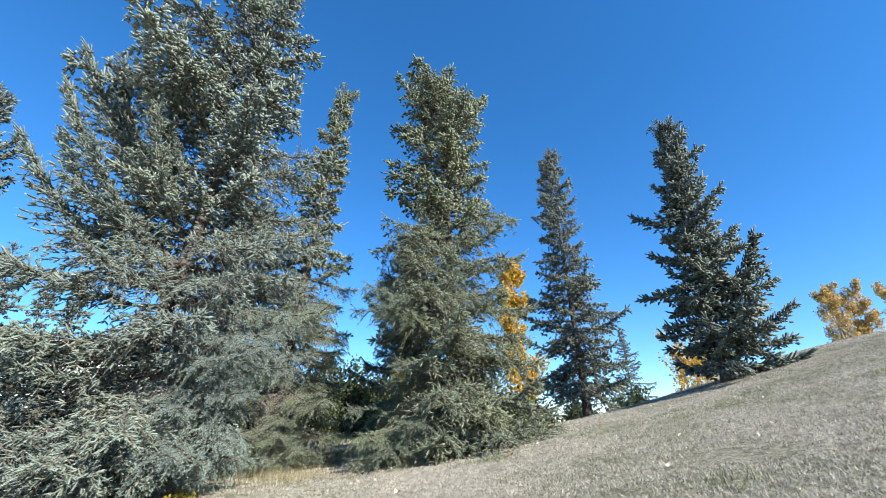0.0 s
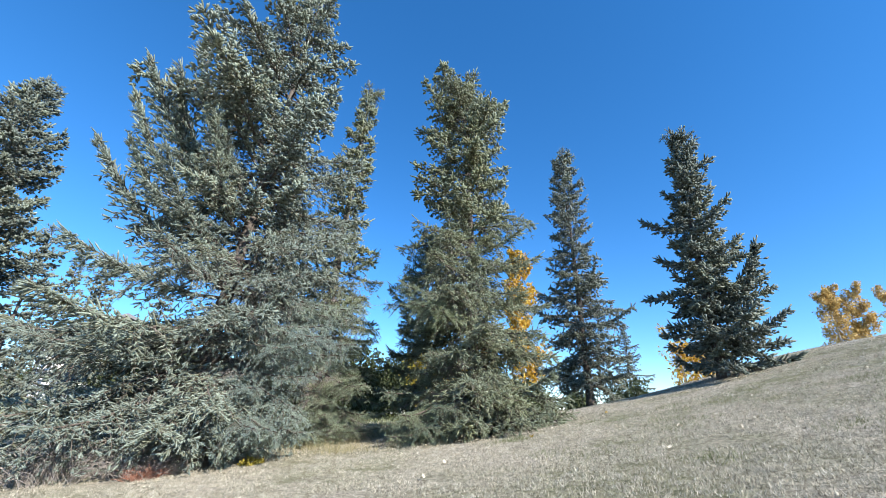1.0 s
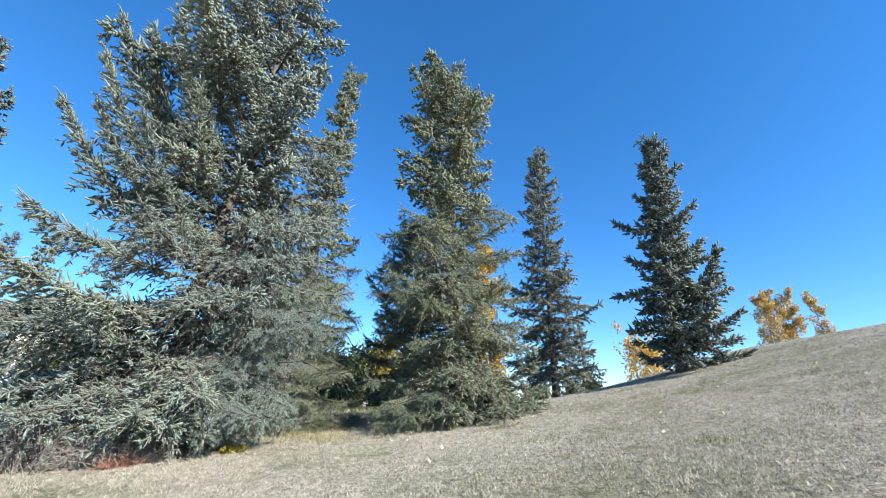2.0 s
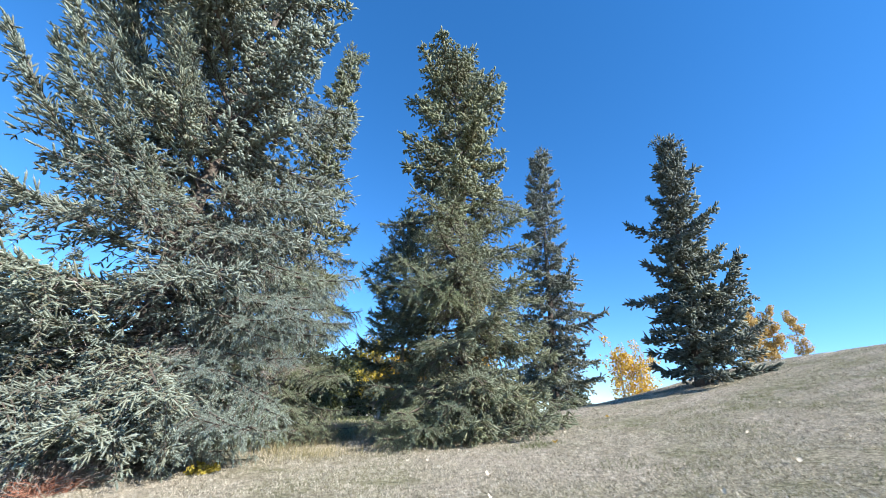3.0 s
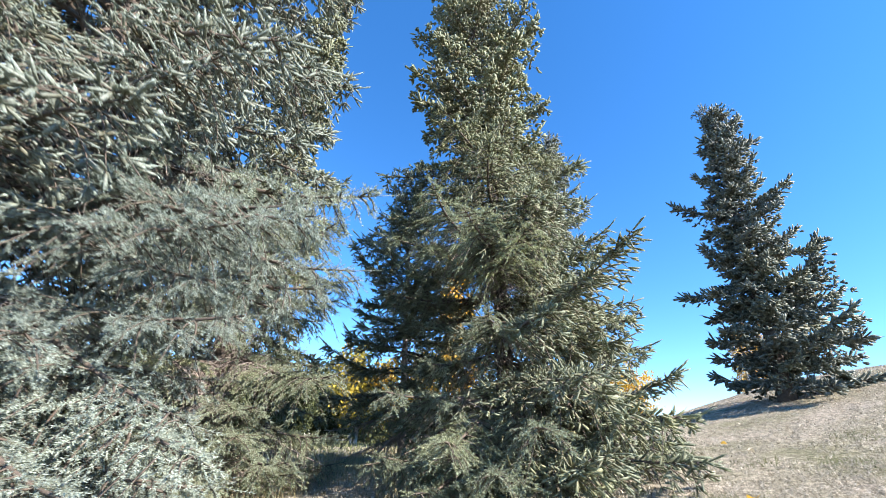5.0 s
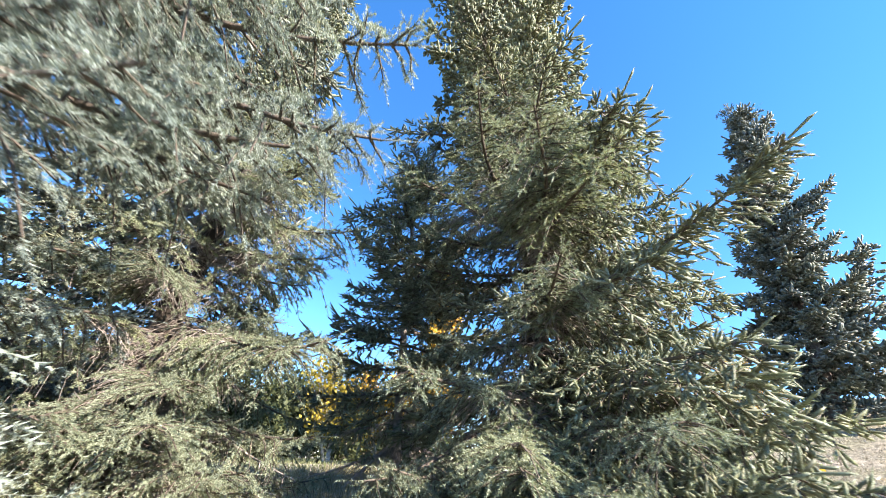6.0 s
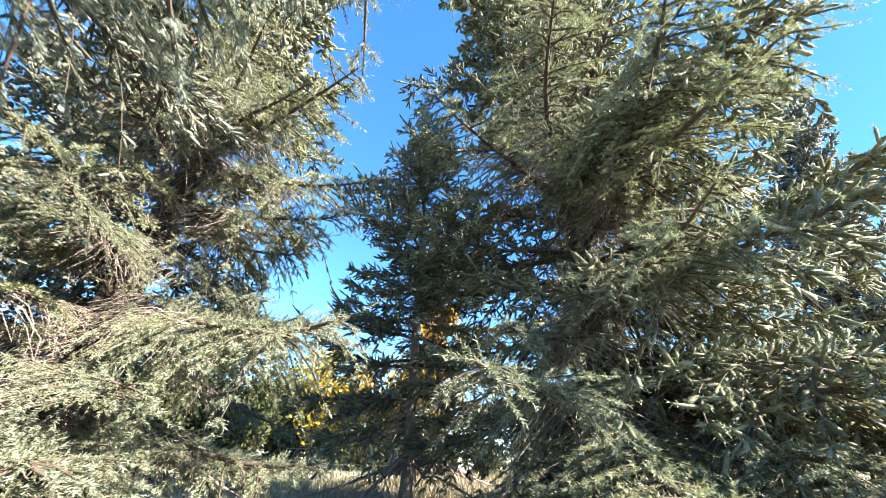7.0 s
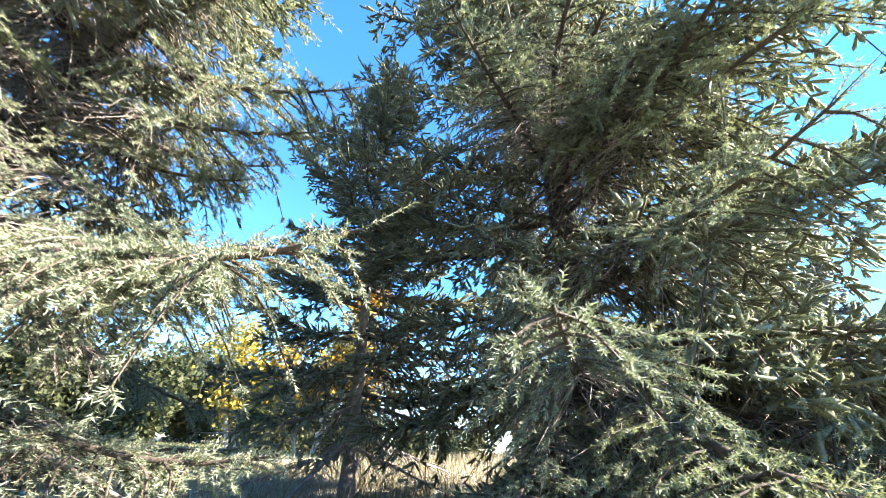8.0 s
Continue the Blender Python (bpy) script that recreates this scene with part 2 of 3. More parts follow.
def bough_meshes(length, seed, droop=0.35, per=6, width=0.016, needle=0.038, core=0.02, step=0.075, bare=0.13, dead=0.3, hang=0.75, gap=0.09, short=0.9, clad=False, frond=False, spread=0.34, longest=0.7, plume=1.0, slim=False):
    """One spruce bough along +x: a wood mesh and a foliage mesh. A negative droop sweeps up."""
    rng = np.random.default_rng(seed)
    L = length
    s = np.linspace(0, 1, 10)
    wob = rng.normal(0, 0.02 * L, 3)
    if droop > 0:
        rise = L * (-droop * s ** 1.6 + 0.62 * droop * s ** 4)
    else:
        rise = -L * droop * s ** 2.2
    axis = np.stack([L * s, wob[0] * np.sin(3 * s) + wob[1] * np.sin(6 * s + 1), rise], 1)

    def at(q):
        return np.array([np.interp(q, s, axis[:, k]) for k in range(3)])

    pieces = [tube(axis, 0.005 + 0.013 * L * (1 - s) ** 0.9, 6)]
    pos, way, size, age_shade = [], [], [], []

    def shoot(p, v, l, a):
        v = np.asarray(v) / (np.linalg.norm(v) + 1e-9) + rng.normal(0, 0.1 if frond else 0.2, 3)
        pos.append(p)
        way.append(v / (np.linalg.norm(v) + 1e-9))
        size.append(l)
        age_shade.append(max(0.0, min(1.0, a)))

    count = max(3, int(L * (1 - bare * 0.4) / gap))
    for i in range(count):
        q = bare * 0.4 + (1 - bare * 0.4) * (i + rng.uniform(0, 0.8)) / count
        q = min(q, 0.985)
        for sign in (-1, 1):
            if rng.uniform() < 0.1:
                continue
            l = L * spread * (math.sin(math.pi * min(1, q * 0.75 + 0.2)) ** 0.8) * (1 - q) ** 0.35 * rng.uniform(0.55, 1.15) + 0.08
            l = min(l, longest)
            fwd = radians(rng.uniform(36, 82))
            d = np.array([math.cos(fwd), sign * math.sin(fwd), rng.uniform(-0.3, 0.2)])
            d /= np.linalg.norm(d)
            fall = hang * (rng.uniform(0.9, 1.5) if rng.uniform() < 0.25 else rng.uniform(0.1, 0.7)) * l
            m = max(3, int(l / 0.1) + 2)
            u = np.linspace(0, 1, m)
            sway = rng.uniform(-0.22, 0.22) * l
            line = at(q) + d * (l * u)[:, None] - np.array([0, 0, 1]) * (fall * u ** 1.8)[:, None] + np.array([-d[1], d[0], 0]) * (sway * np.sin(2.6 * u))[:, None]
            pieces.append(tube(line, np.linspace(0.0055, 0.0018, m) * (1 + 0.4 * L / 2), 3))
            if clad and q > bare:
                for k in range(m - 1):
                    if u[k] > 0.15 or q > 0.5:
                        shoot(line[k], line[k + 1] - line[k], l / (m - 1), 0.35 * (1 - u[k]) + rng.uniform(0, 0.15))
            steps = max(2, int(l / step))
            inner = q < bare if frond else q < bare + 0.05
            roll = rng.normal(0, 0.5)
            for k in range(steps):
                w = (k + 0.8) / steps
                if (inner and rng.uniform() > (0.08 if frond else 0.35)) or w < 0.2 * (1 - q):
                    continue
                b = np.array([np.interp(w, u, line[:, c]) for c in range(3)])
                b2 = np.array([np.interp(min(1, w + 0.05), u, line[:, c]) for c in range(3)])
                g = b2 - b
                g /= np.linalg.norm(g) + 1e-9
                side = np.cross(g, (0, 0, 1.0))
                side /= np.linalg.norm(side) + 1e-9
                # older needles further in, darkened also to stand in for shade inside the bough
                old_shade = rng.normal(0.08, 0.15) + 0.35 * (1 - w) * (1 - q) if frond else rng.normal(0.15, 0.2) + 0.5 * (1 - w) * (1 - q)
                if frond:
                    lie = side * math.cos(roll) + np.cross(g, side) * math.sin(roll)
                    for turn in (-1, 1):
                        if rng.uniform() < 0.08:
                            continue
                        v = g * rng.uniform(0.75, 0.95) + lie * turn * rng.uniform(0.6, 0.85) + np.array([0, 0, rng.uniform(-0.5, 0.2)])
                        shoot(b, v, (0.04 + 0.065 * (1 - w) ** 0.7) * rng.uniform(0.7, 1.25), old_shade)
                    continue
                for turn in (-1, 1):
                    if rng.uniform() < 0.15:
                        continue
                    v = g * 0.8 + side * turn * rng.uniform(0.35, 0.9) + np.array([0, 0, rng.uniform(-0.6, 0.35) * hang])
                    shoot(b, v, rng.uniform(0.075, 0.15) * short, old_shade)
                if rng.uniform() < 0.5:
                    shoot(b, g + np.array([0, 0, rng.uniform(0.25, 0.8)]), rng.uniform(0.07, 0.13) * short, old_shade - 0.25)
            e = line[-1] - line[-2]
            if not (inner and frond):
                shoot(line[-1] - 0.03 * e / np.linalg.norm(e), e, rng.uniform(0.1, 0.17) * short, rng.uniform(0, 0.15))
    for i in range(int(L * 30 * plume)):
        q = rng.uniform(bare, 1)
        shoot(at(q), (rng.uniform(0.5, 1), rng.uniform(-0.9, 0.9), rng.uniform(0.1, 0.8) if plume == 1 else rng.uniform(-0.7, 0.9)), rng.uniform(0.07, 0.14) * plume ** 0.5, rng.uniform(0, 0.4))
    shoot(axis[-1], axis[-1] - axis[-2], 0.2, 0.0)
    live = sum(len(f) for v, f in pieces)
    # bare dead twigs hanging near the trunk
    for i in range(int(dead * 30 * L)):
        q = rng.uniform(0.06, 0.55)
        l = rng.uniform(0.12, 0.45)
        u = np.linspace(0, 1, 4)
        d = np.array([rng.uniform(-0.2, 0.8), rng.normal(0, 0.8), rng.uniform(-0.4, 0.2)])
        d /= np.linalg.norm(d)
        line = at(q) + d * (l * u)[:, None] + np.stack([0.05 * np.sin(4 * u + i), 0.04 * np.sin(5 * u + 2 * i), -0.6 * l * u ** 2], 1)
        pieces.append(tube(line, np.linspace(0.0045, 0.0015, 4), 3))
    wv, wf = joined(pieces)
    woody = mesh_of("bough", wv, wf, [BRANCH, TWIG], slots=np.r_[np.zeros(live, int), np.ones(sum(len(f) for f in wf) - live, int)])
    leaf = shoots_mesh("foliage", pos, way, np.array(size), np.array(age_shade), per, width, needle, rng, NEEDLE_BLUE, core, slim)
    return woody, leaf


LENGTHS = (0.35, 0.6, 0.95, 1.4, 2.0, 2.7)
KIT, SWEPT, FAR, MID, FINE, COARSE = {}, {}, {}, {}, {}, {}
for li, L in enumerate(LENGTHS):
    KIT[L] = [bough_meshes(L, 100 + 10 * li + k, droop=(0.16, 0.28, 0.36)[k], per=17, width=0.0062, needle=0.0265, core=0.0115, hang=1.0, step=0.072, gap=0.084, bare=0.2, plume=1.3) for k in range(3)]
    SWEPT[L] = [bough_meshes(L, 300 + 10 * li + k, droop=(-0.28, -0.45)[k], hang=0.35, dead=0.1, plume=2.6, spread=0.22, per=17, width=0.0062, needle=0.0265, core=0.0115, step=0.072, gap=0.08, bare=0.2) for k in range(2)]
    FAR[L] = [bough_meshes(L, 700 + 10 * li + k, droop=(0.16, 0.3, -0.3)[k], hang=(0.7, 0.8, 0.35)[k], dead=0.1, per=4, width=0.012, needle=0.042, core=0.023, step=0.09, gap=0.098, bare=0.2, plume=1.6) for k in range(3)]
    COARSE[L] = [bough_meshes(L, 600 + 10 * li + k, droop=(0.12, 0.28)[k], hang=0.8, dead=0.05, per=3, width=0.034, needle=0.07, core=0.042, step=0.16, gap=0.2) for k in range(2)]
    if L > 0.5:
        MID[L] = [bough_meshes(L, 400 + 10 * li + k, droop=(0.14, 0.22, 0.3)[k], per=30, width=0.0047, needle=0.0195, core=0.0026, dead=2.2, clad=True, frond=True, slim=True, step=0.05, gap=0.08, hang=0.85, spread=0.3, longest=0.42, bare=0.3) for k in range(3)]
    if L > 0.9:
        FINE[L] = [bough_meshes(L, 500 + 10 * li + k, droop=(0.18, 0.28)[k], per=50, width=0.0027, needle=0.0185, core=0.0024, dead=1.0, clad=True, frond=True, slim=True, step=0.045, gap=0.075, hang=0.85, spread=0.28, longest=0.4, bare=0.3) for k in range(2)]


PLUMP = {}
for li, L in enumerate(LENGTHS[:5]):
    PLUMP[L] = [bough_meshes(L, 900 + 10 * li + k, droop=(-0.25, 0.12, -0.4)[k], hang=0.4, dead=0.1, per=4, width=0.012, needle=0.04, core=0.023, step=0.085, gap=0.095, spread=0.27, plume=2.6) for k in range(3)]
DEAD = {}
for li, L in enumerate(LENGTHS[1:]):
    DEAD[L] = [bough_meshes(L, 800 + 10 * li + k, droop=(0.08, 0.2)[k], dead=1.4, hang=0.6, gap=0.15)[0] for k in range(2)]
    for me in DEAD[L]:
        me.materials[0] = TWIG


def bough(tree, base, heading, pitch, length, mat, rng, roll=0.0, kit=None, leafy_too=True):
    kit = kit or KIT
    L = min(kit, key=lambda v: abs(math.log(v / length)))
    woody, leaf = kit[L][int(rng.integers(len(kit[L])))]
    k = length / L
    m = Matrix.Translation(base) @ Euler((0, 0, radians(heading))).to_matrix().to_4x4() @ Euler((0, -radians(pitch), 0)).to_matrix().to_4x4() @ Euler((radians(roll), 0, 0)).to_matrix().to_4x4() @ Matrix.Diagonal((k, k, k, 1))
    if not leafy_too:
        L = min(DEAD, key=lambda v: abs(math.log(v / length)))
        return part("dead_bough", DEAD[L][int(rng.integers(2))], tree, m=m)
    b = part("bough", woody, tree, m=m)
    f = part("foliage", leaf, b)
    f.material_slots[0].link = "OBJECT"
    f.material_slots[0].material = mat
    return b


def ground_z(x, y):
    """The lawn's height: a hillside that rises to +x, falls away behind its crest and levels out far off."""
    x, y = np.asarray(x, float), np.asarray(y, float)
    cx = np.clip(x, -7, 8.6) + 2.0 * np.tanh((x - np.clip(x, -7, 8.6)) / 2.0)
    cy = np.clip(y, -6, 16)
    z = 0.7493 + 0.1551 * cx + 0.0224 * cy + 0.0113 * cx * cx - 0.0039 * cx * cy
    over = np.log1p(np.exp(np.clip((y - 11.6) * 1.6, -30, 30))) / 1.6
    hill = 1 / (1 + np.exp(-np.clip((x - 2.2) * 1.1, -50, 50)))
    z = z - hill * np.minimum(0.17 * over, 3.2)
    return z


LANE = [Vector((-1.3, -1.2, 1.3)), Vector((-1.9, 0.7, 1.27)), Vector((-2.2, 2.7, 1.33)), Vector((-2.26, 4.4, 1.15)), Vector((-2.3, 5.5, 1.32)), Vector((-2.4, 6.5, 1.34))]


def lane_distance(p):
    best = 99.0
    for a, b in zip(LANE, LANE[1:]):
        ab = b - a
        k = max(0, min(1, (p - a).dot(ab) / ab.dot(ab)))
        best = min(best, (a + ab * k - p).length)
    return best


def lane_gap(base, heading, pitch, length):
    """How near a bough comes to the open lane between the trees, less the width of its foliage."""
    h, q = radians(heading), radians(pitch)
    d = Vector((math.cos(h) * math.cos(q), math.sin(h) * math.cos(q), math.sin(q)))
    best = 99.0
    for k in range(1, 9):
        s = k / 8
        p = Vector(base) + d * length * s - Vector((0, 0, 0.2 * length * s * s))
        best = min(best, lane_distance(p) - 0.2 * length * (1 - s))
    return best


def spruce(label, base_xy, top, reach, mat, seed, clear=0.4, per_m=13.0, kit=None, profile=None, pitch=(-16, 40), swept=0.5, shade=None, keep=0.7, trunk_r=None, extra=(), tier=0.0, fine=3.2, near=0.95, high=5.5, bare_to=0.0, bark=None, tips=(), group="spruces on the slope"):
    """A spruce with its trunk from the ground to top, boughs in loose whorls. reach: bough length by height (fraction, metres)."""
    rng = np.random.default_rng(seed)
    bx, by = base_xy
    bz = float(ground_z(bx, by))
    tree = tagged(new("spruce_tree"), label, "tree", group)
    tree.location = (bx, by, bz)
    top = Vector(top) - Vector((bx, by, bz))
    H = top.z
    n = 14
    s = np.linspace(0, 1, n)
    bend = rng.normal(0, 0.05, 2)
    line = np.stack([top.x * s ** 1.15 + bend[0] * np.sin(5 * s) * s, top.y * s ** 1.15 + bend[1] * np.sin(4 * s) * s, H * s - 0.1 * (1 - s)], 1)
    r0 = trunk_r or H * 0.0115
    rad = r0 * (1 - s) ** 0.85 + 0.008
    rad[0] *= 1.35
    v, q = tube(line, rad, 12)
    part("trunk", mesh_of("trunk", v, [q], [bark or BARK]), tree)
    hs = [p[0] for p in reach]
    rs = [p[1] for p in reach]

    def grow(h, heading, angle, length, kit, free=True):
        f = h / H
        base = Vector([np.interp(f, s, line[:, c]) for c in range(3)])
        gap = lane_gap(base + tree.location, heading, angle - 8, length)
        while free and gap < keep and length > 0.5:
            length *= 0.85
            gap = lane_gap(base + tree.location, heading, angle - 8, length)
        if gap < (keep if free else 0.12):
            return
        if gap < near and length > 0.8:
            kit = FINE
        elif gap < fine and length > 0.45:
            kit = MID
        bough(tree, base, heading, angle, length, mat if shade is None or rng.uniform() > 0.25 else shade, rng, rng.uniform(-12, 12), kit, not (h < bare_to and free and rng.uniform() < 0.75))

    h, count = clear, 0
    turn = rng.uniform(0, 360)
    while h < H * 0.985:
        f = h / H
        R = np.interp(f, hs, rs)
        turn += 137.5 + rng.uniform(-25, 25)
        length = max(0.25, R * rng.uniform(0.6, 1.14) * (1 + tier * math.sin(h * 6.3)))
        angle = pitch[0] + (pitch[1] - pitch[0]) * f ** 1.1 + rng.normal(0, 6)
        if profile:
            length *= profile(turn % 360, f)
        up = rng.uniform() < swept * min(1.0, f * 2.0)
        grow(h, turn, angle - (12 if up else 0), length, kit or (FAR if h > high else SWEPT if up else KIT))
        count += 1
        h += (1.0 / per_m) * (0.8 + 0.35 * (1 - f)) * (rng.uniform(2.0, 3.1) if count % 5 == 0 else rng.uniform(0.3, 0.8))
    for k in range(5):
        bough(tree, Vector(line[-1]) - Vector((0, 0, 0.12 * k)), rng.uniform(0, 360), 78 - 12 * k, 0.35 + 0.06 * k, mat, rng)
    for hgt, heading, angle, length, up in extra:
        grow(hgt, heading, angle, length, kit or (SWEPT if up else KIT), False)
    for hgt, end in tips:
        f = hgt / H
        d = Vector(end) - tree.location - Vector([np.interp(f, s, line[:, c]) for c in range(3)])
        grow(hgt, math.degrees(math.atan2(d.y, d.x)), math.degrees(math.asin(d.z / d.length)) + 6, d.length, kit or (SWEPT if d.z > 0.8 else KIT), False)
    return tree


# ---- ground ----
def sheet(xs, ys):
    X, Y = np.meshgrid(xs, ys, indexing="ij")
    Z = ground_z(X, Y)
    i, j = np.meshgrid(np.arange(len(xs) - 1), np.arange(len(ys) - 1), indexing="ij")
    n = len(ys)
    quads = np.stack([i * n + j, (i + 1) * n + j, (i + 1) * n + j + 1, i * n + j + 1], -1).reshape(-1, 4)
    return np.stack([X, Y, Z], -1).reshape(-1, 3), quads


edge = np.geomspace(1, 900, 16)
xs = np.r_[-14 - edge[::-1], np.arange(-14, 20.01, 0.35), 20 + edge]
ys = np.r_[-10 - edge[::-1], np.arange(-10, 26.01, 0.35), 26 + edge]
gv, gq = sheet(xs, ys)
lawn_mesh = mesh_of("ground", gv, [gq], [LAWN])
lawn_mesh.polygons.foreach_set("use_smooth", np.ones(len(gq), bool))
ground = tagged(new("ground", lawn_mesh), "dry tan lawn rising into a grassy hillside", "ground", kind="structure")

# ---- the spruces ----
def one_sided(heading, more, less):
    """Longer boughs toward one heading, shorter on the other side."""
    def rule(turn, f):
        c = 0.5 + 0.5 * math.cos(radians(turn - heading))
        return less + (more - less) * c
    return rule


spruce("tall leaning blue spruce with wide drooping boughs", (-5.0, 6.2), (-4.5, 7.0, 12.6),
       [(0, 2.4), (0.12, 2.5), (0.35, 2.6), (0.6, 2.1), (0.85, 1.3), (1, 0.35)], NEEDLE_BLUE, 11, per_m=8.5, tier=0.25, fine=1.4, near=0.75, high=4.3, profile=lambda turn, f: one_sided(-150, 1.1 if f > 0.38 else 0.98, 0.76)(turn, f) * (0.55 if 0.26 < f < 0.43 and 140 < turn < 255 else 1.0),
       tips=[(1.9, (-2.72, 5.2, 1.12)), (1.7, (-2.95, 5.0, 1.05)), (2.0, (-2.9, 5.45, 1.2)), (1.6, (-3.2, 4.7, 1.1)), (1.8, (-3.6, 4.4, 1.2)), (1.5, (-3.1, 5.1, 1.0)),
             (2.3, (-2.2, 5.5, 2.05)), (2.5, (-2.45, 5.2, 2.3)), (2.6, (-2.2, 5.8, 2.4)), (1.3, (-3.0, 5.95, 0.85)), (3.0, (-2.1, 5.9, 3.0)),
             (2.3, (-7.9, 5.5, 2.6)), (2.1, (-7.4, 5.2, 2.4)), (2.2, (-8.2, 6.0, 2.65)), (2.0, (-7.0, 5.0, 2.35)),
             (5.2, (-7.3, 4.90, 7.65)), (4.5, (-7.75, 4.90, 6.9)), (3.6, (-7.7, 4.80, 5.95)), (4.2, (-7.5, 5.3, 6.3)),
             (3.0, (-7.75, 4.80, 4.75)), (5.9, (-6.7, 5.00, 8.2)), (4.7, (-7.9, 5.60, 6.9)), (3.3, (-7.6, 5.2, 5.2))],
       extra=[(1.7, -20, -14, 2.3, 0), (1.3, -95, -8, 2.6, 0), (1.6, -125, -9, 3.0, 0), (1.0, -145, -5, 3.2, 0), (1.4, -70, -10, 2.4, 0),
              (0.7, -110, 0, 2.4, 0), (0.8, -60, -4, 2.0, 0), (1.5, 170, -4, 2.7, 0), (1.3, 200, -6, 2.6, 0), (1.2, -165, -6, 2.8, 0),
              (3.4, -118, 28, 2.5, 1), (4.0, -105, 36, 2.5, 1), (4.8, -125, 42, 2.4, 1), (5.6, -120, 44, 2.4, 1), (6.2, -138, 44, 2.3, 1), (6.6, -100, 44, 2.2, 1), (5.2, -150, 40, 2.3, 1), (3.2, -140, 10, 2.4, 0), (2.6, -45, -4, 2.2, 0),
              (1.85, -16, -2, 2.7, 0), (2.1, -11, -3, 2.65, 0), (1.65, -25, -2, 2.5, 0), (2.1, -30, 0, 2.5, 0), (2.4, -20, 0, 2.55, 0), (1.15, -2, -9, 2.25, 0), (2.6, -6, -18, 2.55, 0), (2.4, -27, -16, 2.4, 0), (3.3, -12, -14, 2.3, 0), (0.9, -32, -2, 2.2, 0), (4.0, -30, -6, 2.3, 0), (3.0, 2, -8, 2.5, 0), (3.7, 12, -4, 2.4, 0), (4.4, -4, 0, 2.4, 0), (5.0, 8, 4, 2.2, 0), (5.4, -22, 6, 2.3, 0), (6.1, 0, 8, 2.1, 0), (3.4, -38, -6, 2.5, 0), (0.6, -45, 0, 1.8, 0), (1.2, -55, -2, 1.9, 0), (1.5, 10, -4, 1.9, 0), (0.8, 15, -2, 1.8, 0), (0.5, -15, 0, 1.8, 0), (1.4, -38, -3, 2.0, 0)])
spruce("slim spruce with brownish cone-laden crown", (-3.7, 8.8), (-3.55, 10.6, 12.7),
       [(0, 1.7), (0.25, 1.5), (0.45, 0.95), (0.7, 0.65), (0.9, 0.4), (1, 0.25)], NEEDLE_GREEN, 12, per_m=11, fine=2.6, near=0.6, high=4.6, bare_to=1.4,
       tips=[(3.0, (-2.15, 7.85, 3.0)), (2.2, (-2.6, 8.35, 2.2)), (1.6, (-2.2, 7.1, 1.85)), (1.4, (-2.45, 7.6, 1.75)), (0.8, (-2.9, 7.0, 1.15)), (3.4, (-2.7, 7.6, 3.5)), (2.3, (-3.9, 7.3, 2.6)), (1.5, (-4.1, 7.2, 1.8)), (3.0, (-3.6, 7.2, 3.3)), (3.9, (-3.9, 7.3, 4.3)), (1.0, (-3.6, 7.2, 1.2)), (1.9, (-4.6, 7.5, 2.3)),
             (0.4, (-3.3, 7.6, 0.78)), (0.45, (-2.7, 8.0, 0.84)), (0.4, (-2.2, 8.4, 0.9)), (0.4, (-1.9, 8.9, 0.95)), (0.7, (-2.3, 8.6, 1.15)), (0.6, (-3.8, 7.2, 0.8)), (0.8, (-2.0, 9.3, 1.25))],
       extra=[(0.4, -70, 0, 1.8, 0), (0.7, -50, 0, 1.9, 0), (0.6, -95, 0, 1.7, 0), (1.0, -35, -2, 1.9, 0), (0.4, -40, 2, 1.7, 0), (0.8, -120, -2, 1.8, 0), (0.9, -85, -8, 1.6, 0), (0.5, -110, -2, 1.6, 0), (1.5, -46, 0, 1.9, 0), (1.2, -62, -2, 1.8, 0), (1.7, -28, 0, 1.7, 0),
              (2.5, -22, -4, 1.4, 0), (3.0, -52, 6, 2.1, 1), (2.5, -36, 0, 1.8, 0), (3.4, -70, 2, 1.8, 0), (2.0, -80, -4, 1.7, 0)])
